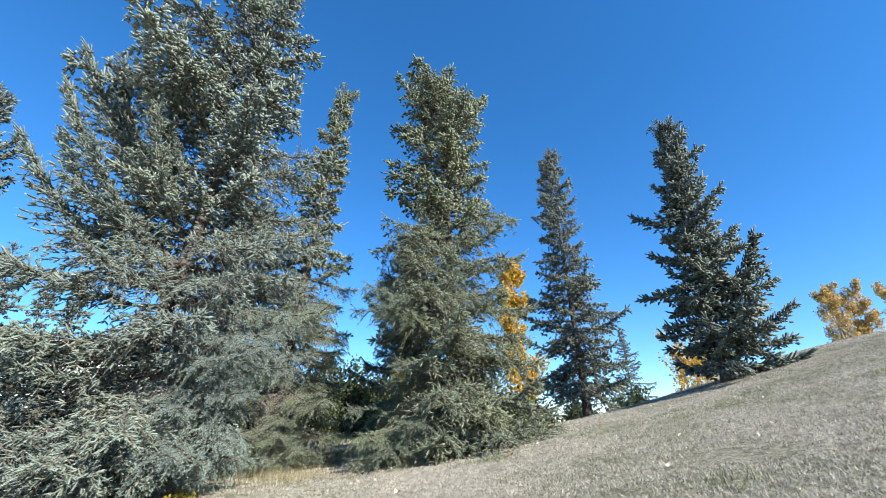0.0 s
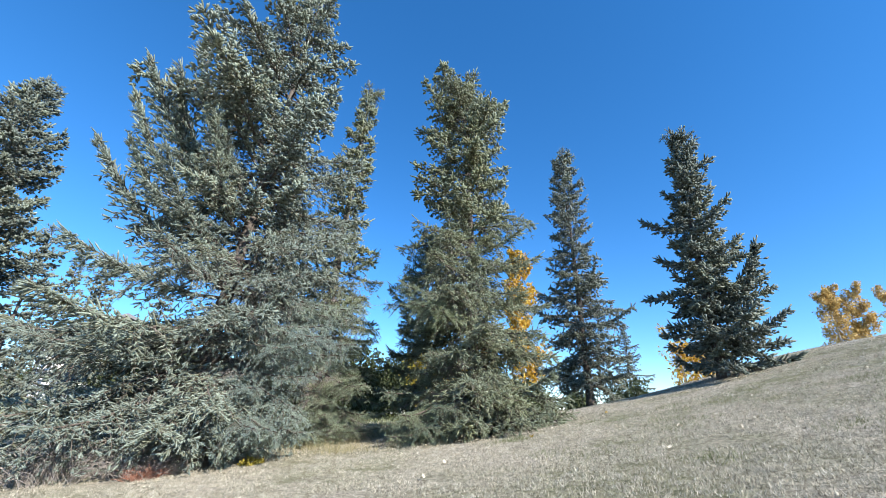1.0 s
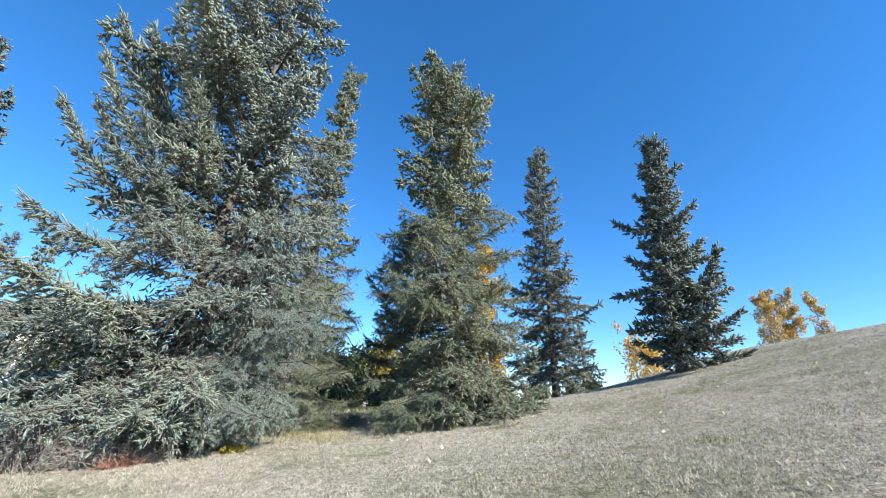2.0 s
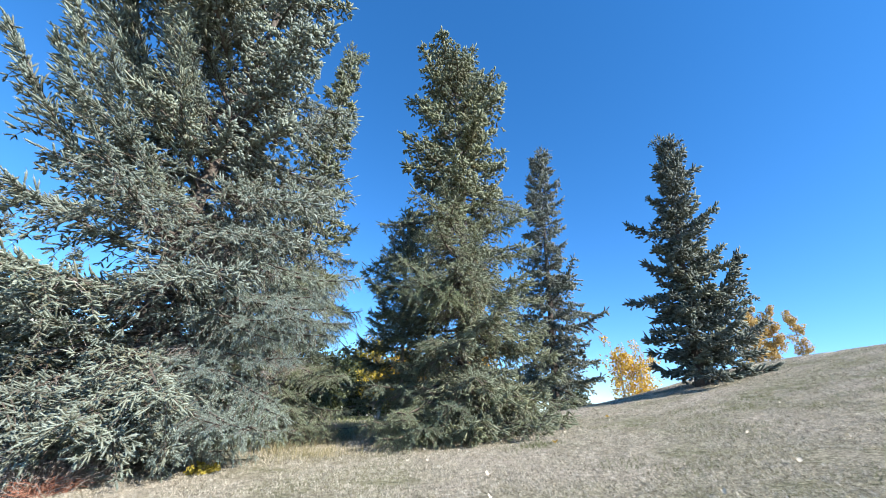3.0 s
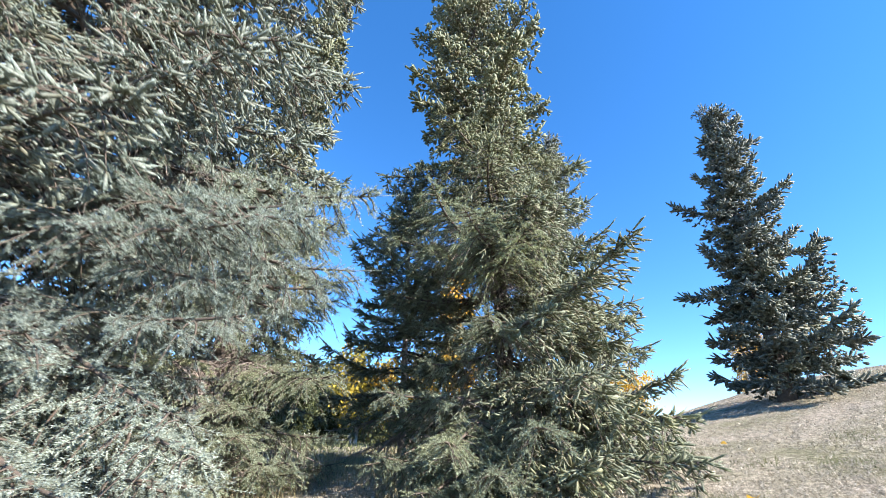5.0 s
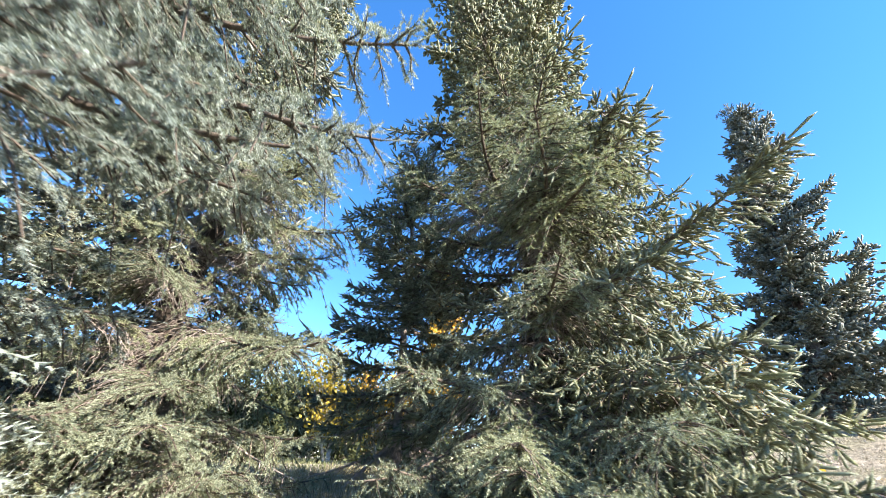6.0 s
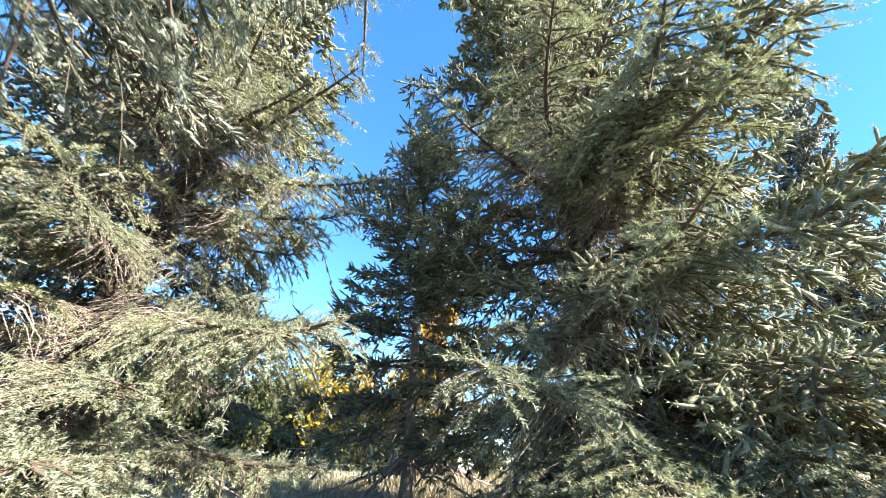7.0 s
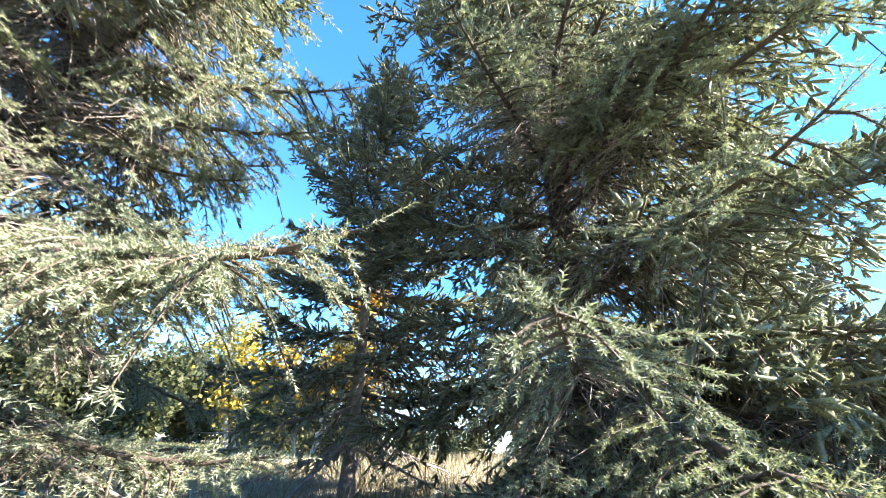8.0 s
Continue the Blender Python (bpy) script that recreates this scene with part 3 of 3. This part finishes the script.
spruce("broad grey-green spruce with skirts to the ground", (0.1, 8.2), (0.05, 9.6, 12.0),
       [(0, 2.3), (0.08, 2.5), (0.2, 2.4), (0.32, 2.0), (0.45, 1.5), (0.55, 1.6), (0.62, 1.5), (0.8, 1.6), (0.94, 1.45), (1, 1.0)], NEEDLE_GREEN, 13, clear=0.1, per_m=13, tier=0.2, fine=2.0, near=0.6, high=5.0, profile=one_sided(-115, 1.0, 0.76),
       tips=[(1.0, (-1.7, 6.9, 1.55)), (3.1, (-0.35, 6.1, 3.5)), (3.0, (-0.6, 6.0, 3.4)), (2.9, (-1.0, 6.2, 3.2)),
             (1.7, (-0.4, 6.2, 2.3)), (1.8, (-0.86, 6.4, 2.35)), (1.4, (0.3, 6.4, 2.0)), (1.1, (0.0, 6.1, 1.6)), (1.2, (0.7, 6.9, 1.6)),
             (0.5, (-1.0, 6.0, 0.95)), (0.6, (-1.5, 6.4, 0.95)), (0.4, (-0.3, 6.3, 0.95)), (0.5, (0.5, 6.9, 1.1)), (0.9, (-0.7, 5.9, 1.35)), (1.0, (-1.3, 6.2, 1.3)), (0.8, (0.1, 6.2, 1.25)), (1.3, (-0.3, 5.9, 1.7))],
       extra=[(0.45, -125, 0, 2.3, 0), (0.5, -75, 0, 2.4, 0), (0.6, -55, 0, 1.9, 0), (0.35, -100, 2, 2.2, 0), (0.4, -20, 0, 2.4, 0), (0.5, -150, 0, 2.0, 0), (2.7, -120, -2, 2.75, 0), (3.1, -128, -2, 2.6, 0), (2.5, -108, -3, 2.6, 0), (3.6, -116, 2, 2.4, 0), (4.2, -108, 4, 2.2, 0), (4.7, -128, 4, 2.1, 0), (2.3, -48, 0, 1.8, 0), (1.9, -30, 0, 1.9, 0), (1.2, -35, -3, 2.2, 0), (0.8, -22, -2, 2.1, 0), (3.2, -60, 2, 1.8, 0), (3.9, -40, 4, 1.5, 0), (4.9, 172, 2, 2.0, 0), (4.0, 168, 0, 1.8, 0), (5.6, 5, 2, 1.7, 0), (5.2, -20, 0, 1.7, 0), (1.3, -75, -6, 2.0, 0), (0.8, -95, -2, 2.4, 0), (0.5, -40, 0, 2.0, 0),
              (3.1, -103, -2, 2.4, 0), (1.0, -85, 0, 2.2, 0), (2.3, -85, 0, 2.0, 0), (1.9, -58, 0, 1.8, 0)])
spruce("dark dense spruce behind the tall blue spruce", (-6.3, 11.6), (-6.2, 11.8, 8.6),
       [(0, 2.2), (0.3, 2.0), (0.65, 1.2), (1, 0.3)], NEEDLE_DARK, 19, per_m=13, clear=0.2, kit=FAR)
# the dark needle colour stands in for the shade lying on this tree
spruce("narrow dark spruce behind the crest", (4.9, 14.0), (5.1, 14.6, 13.0),
       [(0, 1.7), (0.2, 1.9), (0.36, 1.6), (0.5, 1.0), (0.75, 0.75), (0.93, 0.55), (1, 0.2)], NEEDLE_DARK, 14, per_m=14, clear=1.0, tier=0.2, kit=FAR)
spruce("lone dark spruce leaning on the hillside", (6.75, 9.4), (6.82, 9.1, 9.75),
       [(0, 1.3), (0.15, 1.4), (0.35, 1.15), (0.5, 0.95), (0.7, 0.8), (0.9, 0.45), (1, 0.2)], NEEDLE_DARK, 15, per_m=19, tier=0.25, swept=1.0, kit=PLUMP, trunk_r=0.13, clear=0.42,
       profile=one_sided(-38, 1.05, 0.7),
       extra=[(1.5, -32, 34, 2.3, 1), (1.8, -40, 30, 2.0, 1), (0.9, -34, 12, 1.8, 1), (0.9, -25, 4, 1.5, 0), (3.2, -38, 30, 1.2, 1), (2.5, 142, -4, 1.5, 0), (4.3, 142, 2, 1.3, 0)])
spruce("small spruce with bare grey lower trunk", (-0.9, 10.4), (-1.15, 10.5, 6.5),
       [(0, 1.5), (0.4, 1.55), (0.7, 1.0), (1, 0.25)], NEEDLE_GREEN, 16, clear=0.5, bare_to=0.9, bark=SUNLIT_GREY_BARK, per_m=15, pitch=(-14, 35), fine=0.0)
# mostly dark needles, so that this blue spruce's shade sits in its colour
spruce("dense blue spruce at the edge of the group", (-13.4, 8.2), (-13.2, 8.5, 10.6),
       [(0, 2.6), (0.3, 2.1), (0.7, 1.35), (1, 0.3)], NEEDLE_DARK, 17, per_m=17, shade=NEEDLE_BLUE, kit=FAR)

for k, (x, y, h, r) in enumerate([(-21, 22, 8.5, 1.9), (-18.5, 24, 7.5, 1.8), (-25, 24, 9.0, 2.0), (23.1, 48.7, 12.0, 3.6), (-30, 20, 9.0, 2.2), (-17.5, 14.5, 7.0, 2.3), (-22.0, 15.5, 8.0, 2.4)]):
    spruce("distant spruce beyond the lawn", (x, y), (x, y, float(ground_z(x, y)) + h), [(0, r), (0.4, r * 0.8), (1, 0.25)], NEEDLE_DARK, 60 + k, per_m=7, kit=COARSE, swept=0.2, group="distant spruces")


# ---- broad-leaved trees and bushes ----
def leaf_cloud(name, centres, radii, count, size, mat, rng):
    """Loose small leaves spread through a set of clumps."""
    c = np.asarray(centres, float)
    pick = rng.integers(len(c), size=count)
    d = rng.normal(0, 1, (count, 3))
    d /= np.linalg.norm(d, axis=1, keepdims=True)
    p = c[pick] + d * (np.asarray(radii)[pick] * rng.uniform(0.15, 1, count) ** 0.5)[:, None]
    n = rng.normal(0, 1, (count, 3))
    u = np.cross(n, rng.normal(0, 1, (count, 3)))
    u /= np.linalg.norm(u, axis=1, keepdims=True)
    v = np.cross(u, n)
    v /= np.linalg.norm(v, axis=1, keepdims=True)
    k = (size * rng.uniform(0.6, 1.3, count))[:, None]
    verts = np.stack([p - u * k, p - v * k * 0.6, p + u * k, p + v * k * 0.6], 1).reshape(-1, 3)
    return mesh_of(name, verts, [np.arange(len(verts)).reshape(-1, 4)], [mat])


def aspen(label, x, y, height, radius, mat, seed, stems=1, leaves=2600, size=0.12, low=0.25, bark=PALE_BARK):
    rng = np.random.default_rng(seed)
    z = float(ground_z(x, y))
    tree = tagged(new("aspen_tree"), label, "tree", "autumn aspens")
    tree.location = (x, y, z)
    centres, radii = [], []
    for k in range(stems):
        a = rng.uniform(0, 6.28)
        off = np.array([math.cos(a), math.sin(a)]) * radius * 0.5 * (stems > 1)
        h = height * rng.uniform(0.8, 1.0) if k else height
        s = np.linspace(0, 1, 9)
        line = np.stack([off[0] * (0.3 + s), off[1] * (0.3 + s), h * s], 1) + np.stack([0.1 * np.sin(4 * s + k), 0.1 * np.sin(3 * s), 0 * s], 1) - np.array([0.1 * math.sin(k), 0, 0.1])
        part("trunk", mesh_of("trunk", *[v if n == 0 else [v] for n, v in enumerate(tube(line, 0.012 * h * (1 - s) + 0.012, 8))], [bark]), tree)
        limbs = []
        for i in range(int((44 if stems == 1 else 26) / stems ** 0.5)):
            f = rng.uniform(low, 0.98)
            b = np.array([np.interp(f, s, line[:, c]) for c in range(3)])
            a = rng.uniform(0, 6.28)
            l = radius * (1.1 - f) ** 0.6 * rng.uniform(0.5, 1.1) + 0.2
            u = np.linspace(0, 1, 5)[:, None]
            tip = np.array([math.cos(a) * 0.75, math.sin(a) * 0.75, 0.75]) * l
            limb = b + tip * u + np.array([0, 0, 0.2 * l]) * u ** 2
            limbs.append(tube(limb, np.linspace(0.02, 0.006, 5), 4))
            for w in (2, 3, 4):
                centres.append(limb[w])
                radii.append(0.22 * l + 0.18)
        lv, lf = joined(limbs)
        part("branchwork", mesh_of("branchwork", lv, lf, [bark]), tree)
    part("crown", leaf_cloud("crown", centres, radii, leaves, size, mat, rng), tree)
    return tree


aspen("tall aspen with golden autumn leaves behind the spruces", 6.2, 31.5, 15.6, 2.7, YELLOW_LEAF, 31, leaves=9000, size=0.15, low=0.2)
for k, (x, y, h, r) in enumerate([(29.9, 28.2, 10.1, 1.5), (31.1, 28.6, 10.8, 1.5), (32.1, 28.0, 10.6, 1.3), (34.4, 27.8, 10.4, 1.0)]):
    aspen("slim aspen above the hill crest with thinning tan-gold leaves", x, y, h, r, TAN_LEAF, 32 + 4 * k, stems=1, leaves=8000 if k < 3 else 4500, size=0.08, low=0.12)
aspen("yellow autumn bush behind the hill crest", 18.7, 29.0, 7.2, 2.0, YELLOW_LEAF, 33, stems=6, leaves=4600, size=0.1, low=0.1)
aspen("yellow bush beside the small spruce", 0.6, 18.5, 3.1, 1.4, YELLOW_LEAF, 34, stems=4, leaves=3600, size=0.08, low=0.08)
aspen("yellow-green bush beside the small spruce", -1.0, 19.5, 3.5, 1.2, LIME_LEAF, 35, stems=4, leaves=2800, size=0.08, low=0.08)


def bush(label, x, y, height, radius, mat, seed, leaves=2500, size=0.1):
    rng = np.random.default_rng(seed)
    ob = tagged(new("bush"), label, "bush", "hedge beyond the lawn")
    ob.location = (x, y, float(ground_z(x, y)) - 0.05)
    stems, centres, radii = [], [], []
    for i in range(12):
        a = rng.uniform(0, 6.28)
        tip = np.array([math.cos(a) * radius * rng.uniform(0.2, 0.9), math.sin(a) * radius * rng.uniform(0.2, 0.9), height * rng.uniform(0.55, 1)])
        u = np.linspace(0, 1, 5)[:, None]
        stems.append(tube(tip * u * np.array([1, 1, 1]), np.linspace(0.03, 0.008, 5), 4))
        for w in (0.3, 0.6, 0.85, 1):
            centres.append(tip * w)
            radii.append(radius * 0.42)
    v, f = joined(stems)
    part("stem", mesh_of("stem", v, f, [TWIG]), ob)
    part("leafage", leaf_cloud("leafage", centres, radii, leaves, size, mat, rng), ob)
    return ob


rng = np.random.default_rng(70)
for k in range(37):
    x = -44 + k * 1.65 + rng.uniform(-0.5, 0.5)
    fall = k % 9 == 3
    bush("yellowing bush in the hedge beyond the lawn" if fall else "dark green bush in the hedge beyond the lawn", x, 33 + rng.uniform(-3, 3), rng.uniform(2.4, 3.6), 1.7, LIME_LEAF if fall else BUSH_LEAF, 71 + k, 2200, 0.13)


# ---- the house beyond the trees ----
for k in range(17):
    bush("tall dark green bush beyond the shaded lawn", -23 + 1.75 * k + rng.uniform(-0.4, 0.4), 27.5 + rng.uniform(-1.5, 1.5), rng.uniform(3.0, 4.4) if k < 12 else rng.uniform(3.4, 4.6), 2.1, BUSH_LEAF, 131 + k, 4200, 0.12)


def box(bm, lo, hi):
    vs = [bm.verts.new((x, y, z)) for x in (lo[0], hi[0]) for y in (lo[1], hi[1]) for z in (lo[2], hi[2])]
    for f in ((0, 1, 3, 2), (4, 6, 7, 5), (0, 4, 5, 1), (2, 3, 7, 6), (0, 2, 6, 4), (1, 5, 7, 3)):
        bm.faces.new([vs[i] for i in f])


def bm_part(name, bm, mat, parent, label=""):
    bmesh.ops.recalc_face_normals(bm, faces=bm.faces)
    me = bpy.data.meshes.new(name)
    bm.to_mesh(me)
    bm.free()
    me.materials.append(mat)
    return part(name, me, parent, label)


house = tagged(new("house"), "white-sided house with a grey gable roof", "house")
house.location = (-27.2, 33.0, 1.13)
house.rotation_euler = (0, 0, radians(35))
bm = bmesh.new()
box(bm, (-4, -5, 0), (4, 5, 4.6))
a = [bm.verts.new(p) for p in ((-4, -5, 4.6), (4, -5, 4.6), (0, -5, 6.4))]
b = [bm.verts.new(p) for p in ((-4, 5, 4.6), (4, 5, 4.6), (0, 5, 6.4))]
bm.faces.new(a), bm.faces.new(b[::-1])
bm_part("wall", bm, SIDING, house)
bm = bmesh.new()
for sx in (-1, 1):
    lo = [(sx * 4.5, -5.5, 4.42), (sx * 4.5, 5.5, 4.42), (0, 5.5, 6.45), (0, -5.5, 6.45)]
    v1 = [bm.verts.new(p) for p in lo]
    v2 = [bm.verts.new((p[0], p[1], p[2] + 0.22)) for p in lo]
    bm.faces.new(v1), bm.faces.new(v2[::-1])
    for i in range(4):
        bm.faces.new((v1[i], v1[(i + 1) % 4], v2[(i + 1) % 4], v2[i]))
bm_part("roof", bm, ROOFING, house)
for x in (-2, 2):
    bm = bmesh.new()
    box(bm, (x - 0.6, -5.08, 1.6), (x + 0.6, -5.01, 2.9))
    w = bm_part("window", bm, PANE, house)


# ---- grass, leaves, dry brush ----
def blades(name, label, pts, height, width, mat, rng, lean=0.6, category="grass"):
    n = len(pts)
    p = np.c_[pts, ground_z(pts[:, 0], pts[:, 1]) - 0.006]
    a = rng.uniform(0, 6.28, n)
    side = np.stack([np.cos(a), np.sin(a), 0 * a], 1)
    h = (height * rng.uniform(0.5, 1.25, n))[:, None]
    b = rng.uniform(0, 6.28, n)
    tilt = np.stack([np.cos(b), np.sin(b), 0 * b], 1) * rng.uniform(0, lean, n)[:, None]
    tip = p + (tilt + np.array([0, 0, 1])) * h
    w = (width * rng.uniform(0.6, 1.3, n))[:, None]
    verts = np.stack([p - side * w / 2, p + side * w / 2, tip], 1).reshape(-1, 3)
    ob = new(name, mesh_of(name, verts, [np.arange(len(verts)).reshape(-1, 3)], [mat]))
    return tagged(ob, label, category, kind="stuff")


rng = np.random.default_rng(5)


def lawn_points(n, y0, y1, x0, x1):
    return np.c_[rng.uniform(x0, x1, n), rng.uniform(y0, y1, n)]


def tussocks(n, each, spread, y0, y1, x0, x1):
    """Blades gathered in small uneven tufts."""
    c = lawn_points(n, y0, y1, x0, x1)
    u, v = c.T
    bald = np.sin(2.1 * u + 1.3 * v) + np.sin(3.7 * v - 1.9 * u + 1) + np.sin(5.3 * u + 2.9 * v + 2) + 0.8 * np.sin(9.1 * v + 4.3 * u)
    c = c[bald + rng.normal(0, 0.9, n) < 1.6]
    n = len(c)
    return np.repeat(c, each, 0) + rng.normal(0, spread, (n * each, 2))


blades("dry_grass", "short dry straw-coloured lawn grass", tussocks(34000, 12, 0.024, 0.8, 6.0, -7.0, 6.0), 0.027, 0.0056, GRASS, rng, 1.6)
blades("dry_grass", "short dry straw-coloured lawn grass on the slope", tussocks(11000, 12, 0.035, 6.0, 12.5, -5, 12), 0.032, 0.009, GRASS, rng, 1.6)
blades("dry_grass", "short dry straw-coloured lawn grass higher up", tussocks(5000, 11, 0.035, 1.0, 6.0, 6.0, 12), 0.03, 0.009, GRASS, rng, 1.6)
tuft = []
for k in range(70):
    c = np.array([rng.uniform(-4.2, -0.6), rng.uniform(6.2, 8.8)])
    tuft.append(c + rng.normal(0, 0.12, (int(rng.uniform(20, 70)), 2)))
blades("tall_grass", "tall dry yellow grass between the spruces", np.concatenate(tuft), 0.17, 0.005, TALL_GRASS, rng, 0.9)
blades("tall_grass", "dry grass under the small spruce", np.c_[rng.uniform(-3, 2.5, 9000), rng.uniform(9.0, 13.5, 9000)], 0.16, 0.009, TALL_GRASS, rng, 0.6)
green = np.concatenate([np.array(c) + rng.normal(0, 0.16, (160, 2)) for c in [(rng.uniform(0.2, 6), rng.uniform(2.2, 7.5)) for k in range(26)]])
blades("green_grass", "scattered green tufts in the dry lawn", green, 0.05, 0.007, GREEN_GRASS, rng, 1.0)


# the lawn is greener here; the blades' dark colour also stands in for tree shade
blades("green_grass", "greener shaded lawn beyond the spruces", np.c_[rng.uniform(-16, 5, 26000), rng.uniform(12, 31, 26000)], 0.09, 0.035, GREEN_GRASS, rng, 0.8)


def fallen_leaf(x, y, size, mat, label, seed):
    r = np.random.default_rng(seed)
    a = np.linspace(0, 2 * np.pi, 9)[:-1]
    rad = size * (0.6 + 0.4 * np.abs(np.cos(a))) * r.uniform(0.8, 1.1, 8)
    rim = np.stack([np.cos(a) * rad, np.sin(a) * rad * 0.7, 0.012 + 0.018 * np.sin(2 * a + seed)], 1)
    v = np.r_[[[0, 0, 0.004]], rim]
    f = np.array([[0, 1 + i, 1 + (i + 1) % 8] for i in range(8)])
    ob = tagged(new("fallen_leaf", mesh_of("fallen_leaf", v, [f], [mat])), label, "leaf", "fallen leaves on the lawn")
    ob.location = (x, y, float(ground_z(x, y)) + 0.022)
    ob.rotation_euler = (r.uniform(-0.3, 0.3), r.uniform(-0.3, 0.3), r.uniform(0, 6.28))


spots = [(1.44, 2.94), (2.8, 3.5)] + [(rng.uniform(-1.5, 7), rng.uniform(2.5, 9)) for k in range(30)]
for k, (x, y) in enumerate(spots):
    if k % 8 == 5:
        fallen_leaf(x, y, 0.05, YELLOW_LEAF, "small yellow leaf fallen on the lawn", k)
    else:
        fallen_leaf(x, y, 0.04 if k < 2 else 0.035, PALE_LEAF, "pale dry leaf fallen on the lawn", k)


def brush(name, label, x, y, radius, height, count, mat, seed, thick=0.004, category="shrub", leaf=None, leaf_mat=None):
    """A tangle of bare arching twigs."""
    r = np.random.default_rng(seed)
    ob = tagged(new(name), label, category)
    ob.location = (x, y, float(ground_z(x, y)) - 0.02)
    pieces, ends = [], []
    for i in range(count):
        a = r.uniform(0, 6.28)
        d = radius * r.uniform(0, 1) ** 0.6
        p0 = np.array([math.cos(a) * d * 0.6, math.sin(a) * d * 0.6, 0])
        h = height * r.uniform(0.35, 1) * (1 - 0.5 * d / radius)
        b = a + r.normal(0, 0.8)
        reach = r.uniform(0.1, 0.6) * radius
        u = np.linspace(0, 1, 6)[:, None]
        line = p0 + np.array([math.cos(b) * reach, math.sin(b) * reach, h]) * u - np.array([0, 0, 0.45 * h]) * u ** 3 + 0.03 * np.concatenate([np.sin(6 * u + i), np.sin(5 * u + 2 * i), 0 * u], 1)
        pieces.append(tube(line, np.linspace(thick, thick * 0.4, 6), 3))
        ends += [line[3], line[5]]
    v, f = joined(pieces)
    part("twig_tangle", mesh_of("twig_tangle", v, f, [mat]), ob)
    if leaf:
        part("leafage", leaf_cloud("leafage", ends, np.full(len(ends), 0.05), leaf, 0.025, leaf_mat, r), ob)
    return ob


brush("dry_shrub", "tangle of dead grey twigs under the blue spruce", -5.6, 4.7, 0.9, 1.1, 420, TWIG, 81)
brush("dry_shrub", "tangle of dead grey twigs beside the blue spruce", -4.7, 5.0, 0.7, 0.8, 320, TWIG, 82)
brush("dry_shrub", "dead twiggy brush at the foot of the slim spruce", -2.9, 8.6, 0.8, 0.9, 320, TWIG, 83)
brush("red_shrub", "reddish dry stems at the lawn's edge", -4.55, 4.75, 0.35, 0.4, 160, RED_STEM, 84)
brush("weed", "small yellow-leaved weed on the lawn", -3.5, 5.6, 0.16, 0.22, 30, TALL_GRASS, 85, 0.003, "plant", 260, LIME_LEAF)
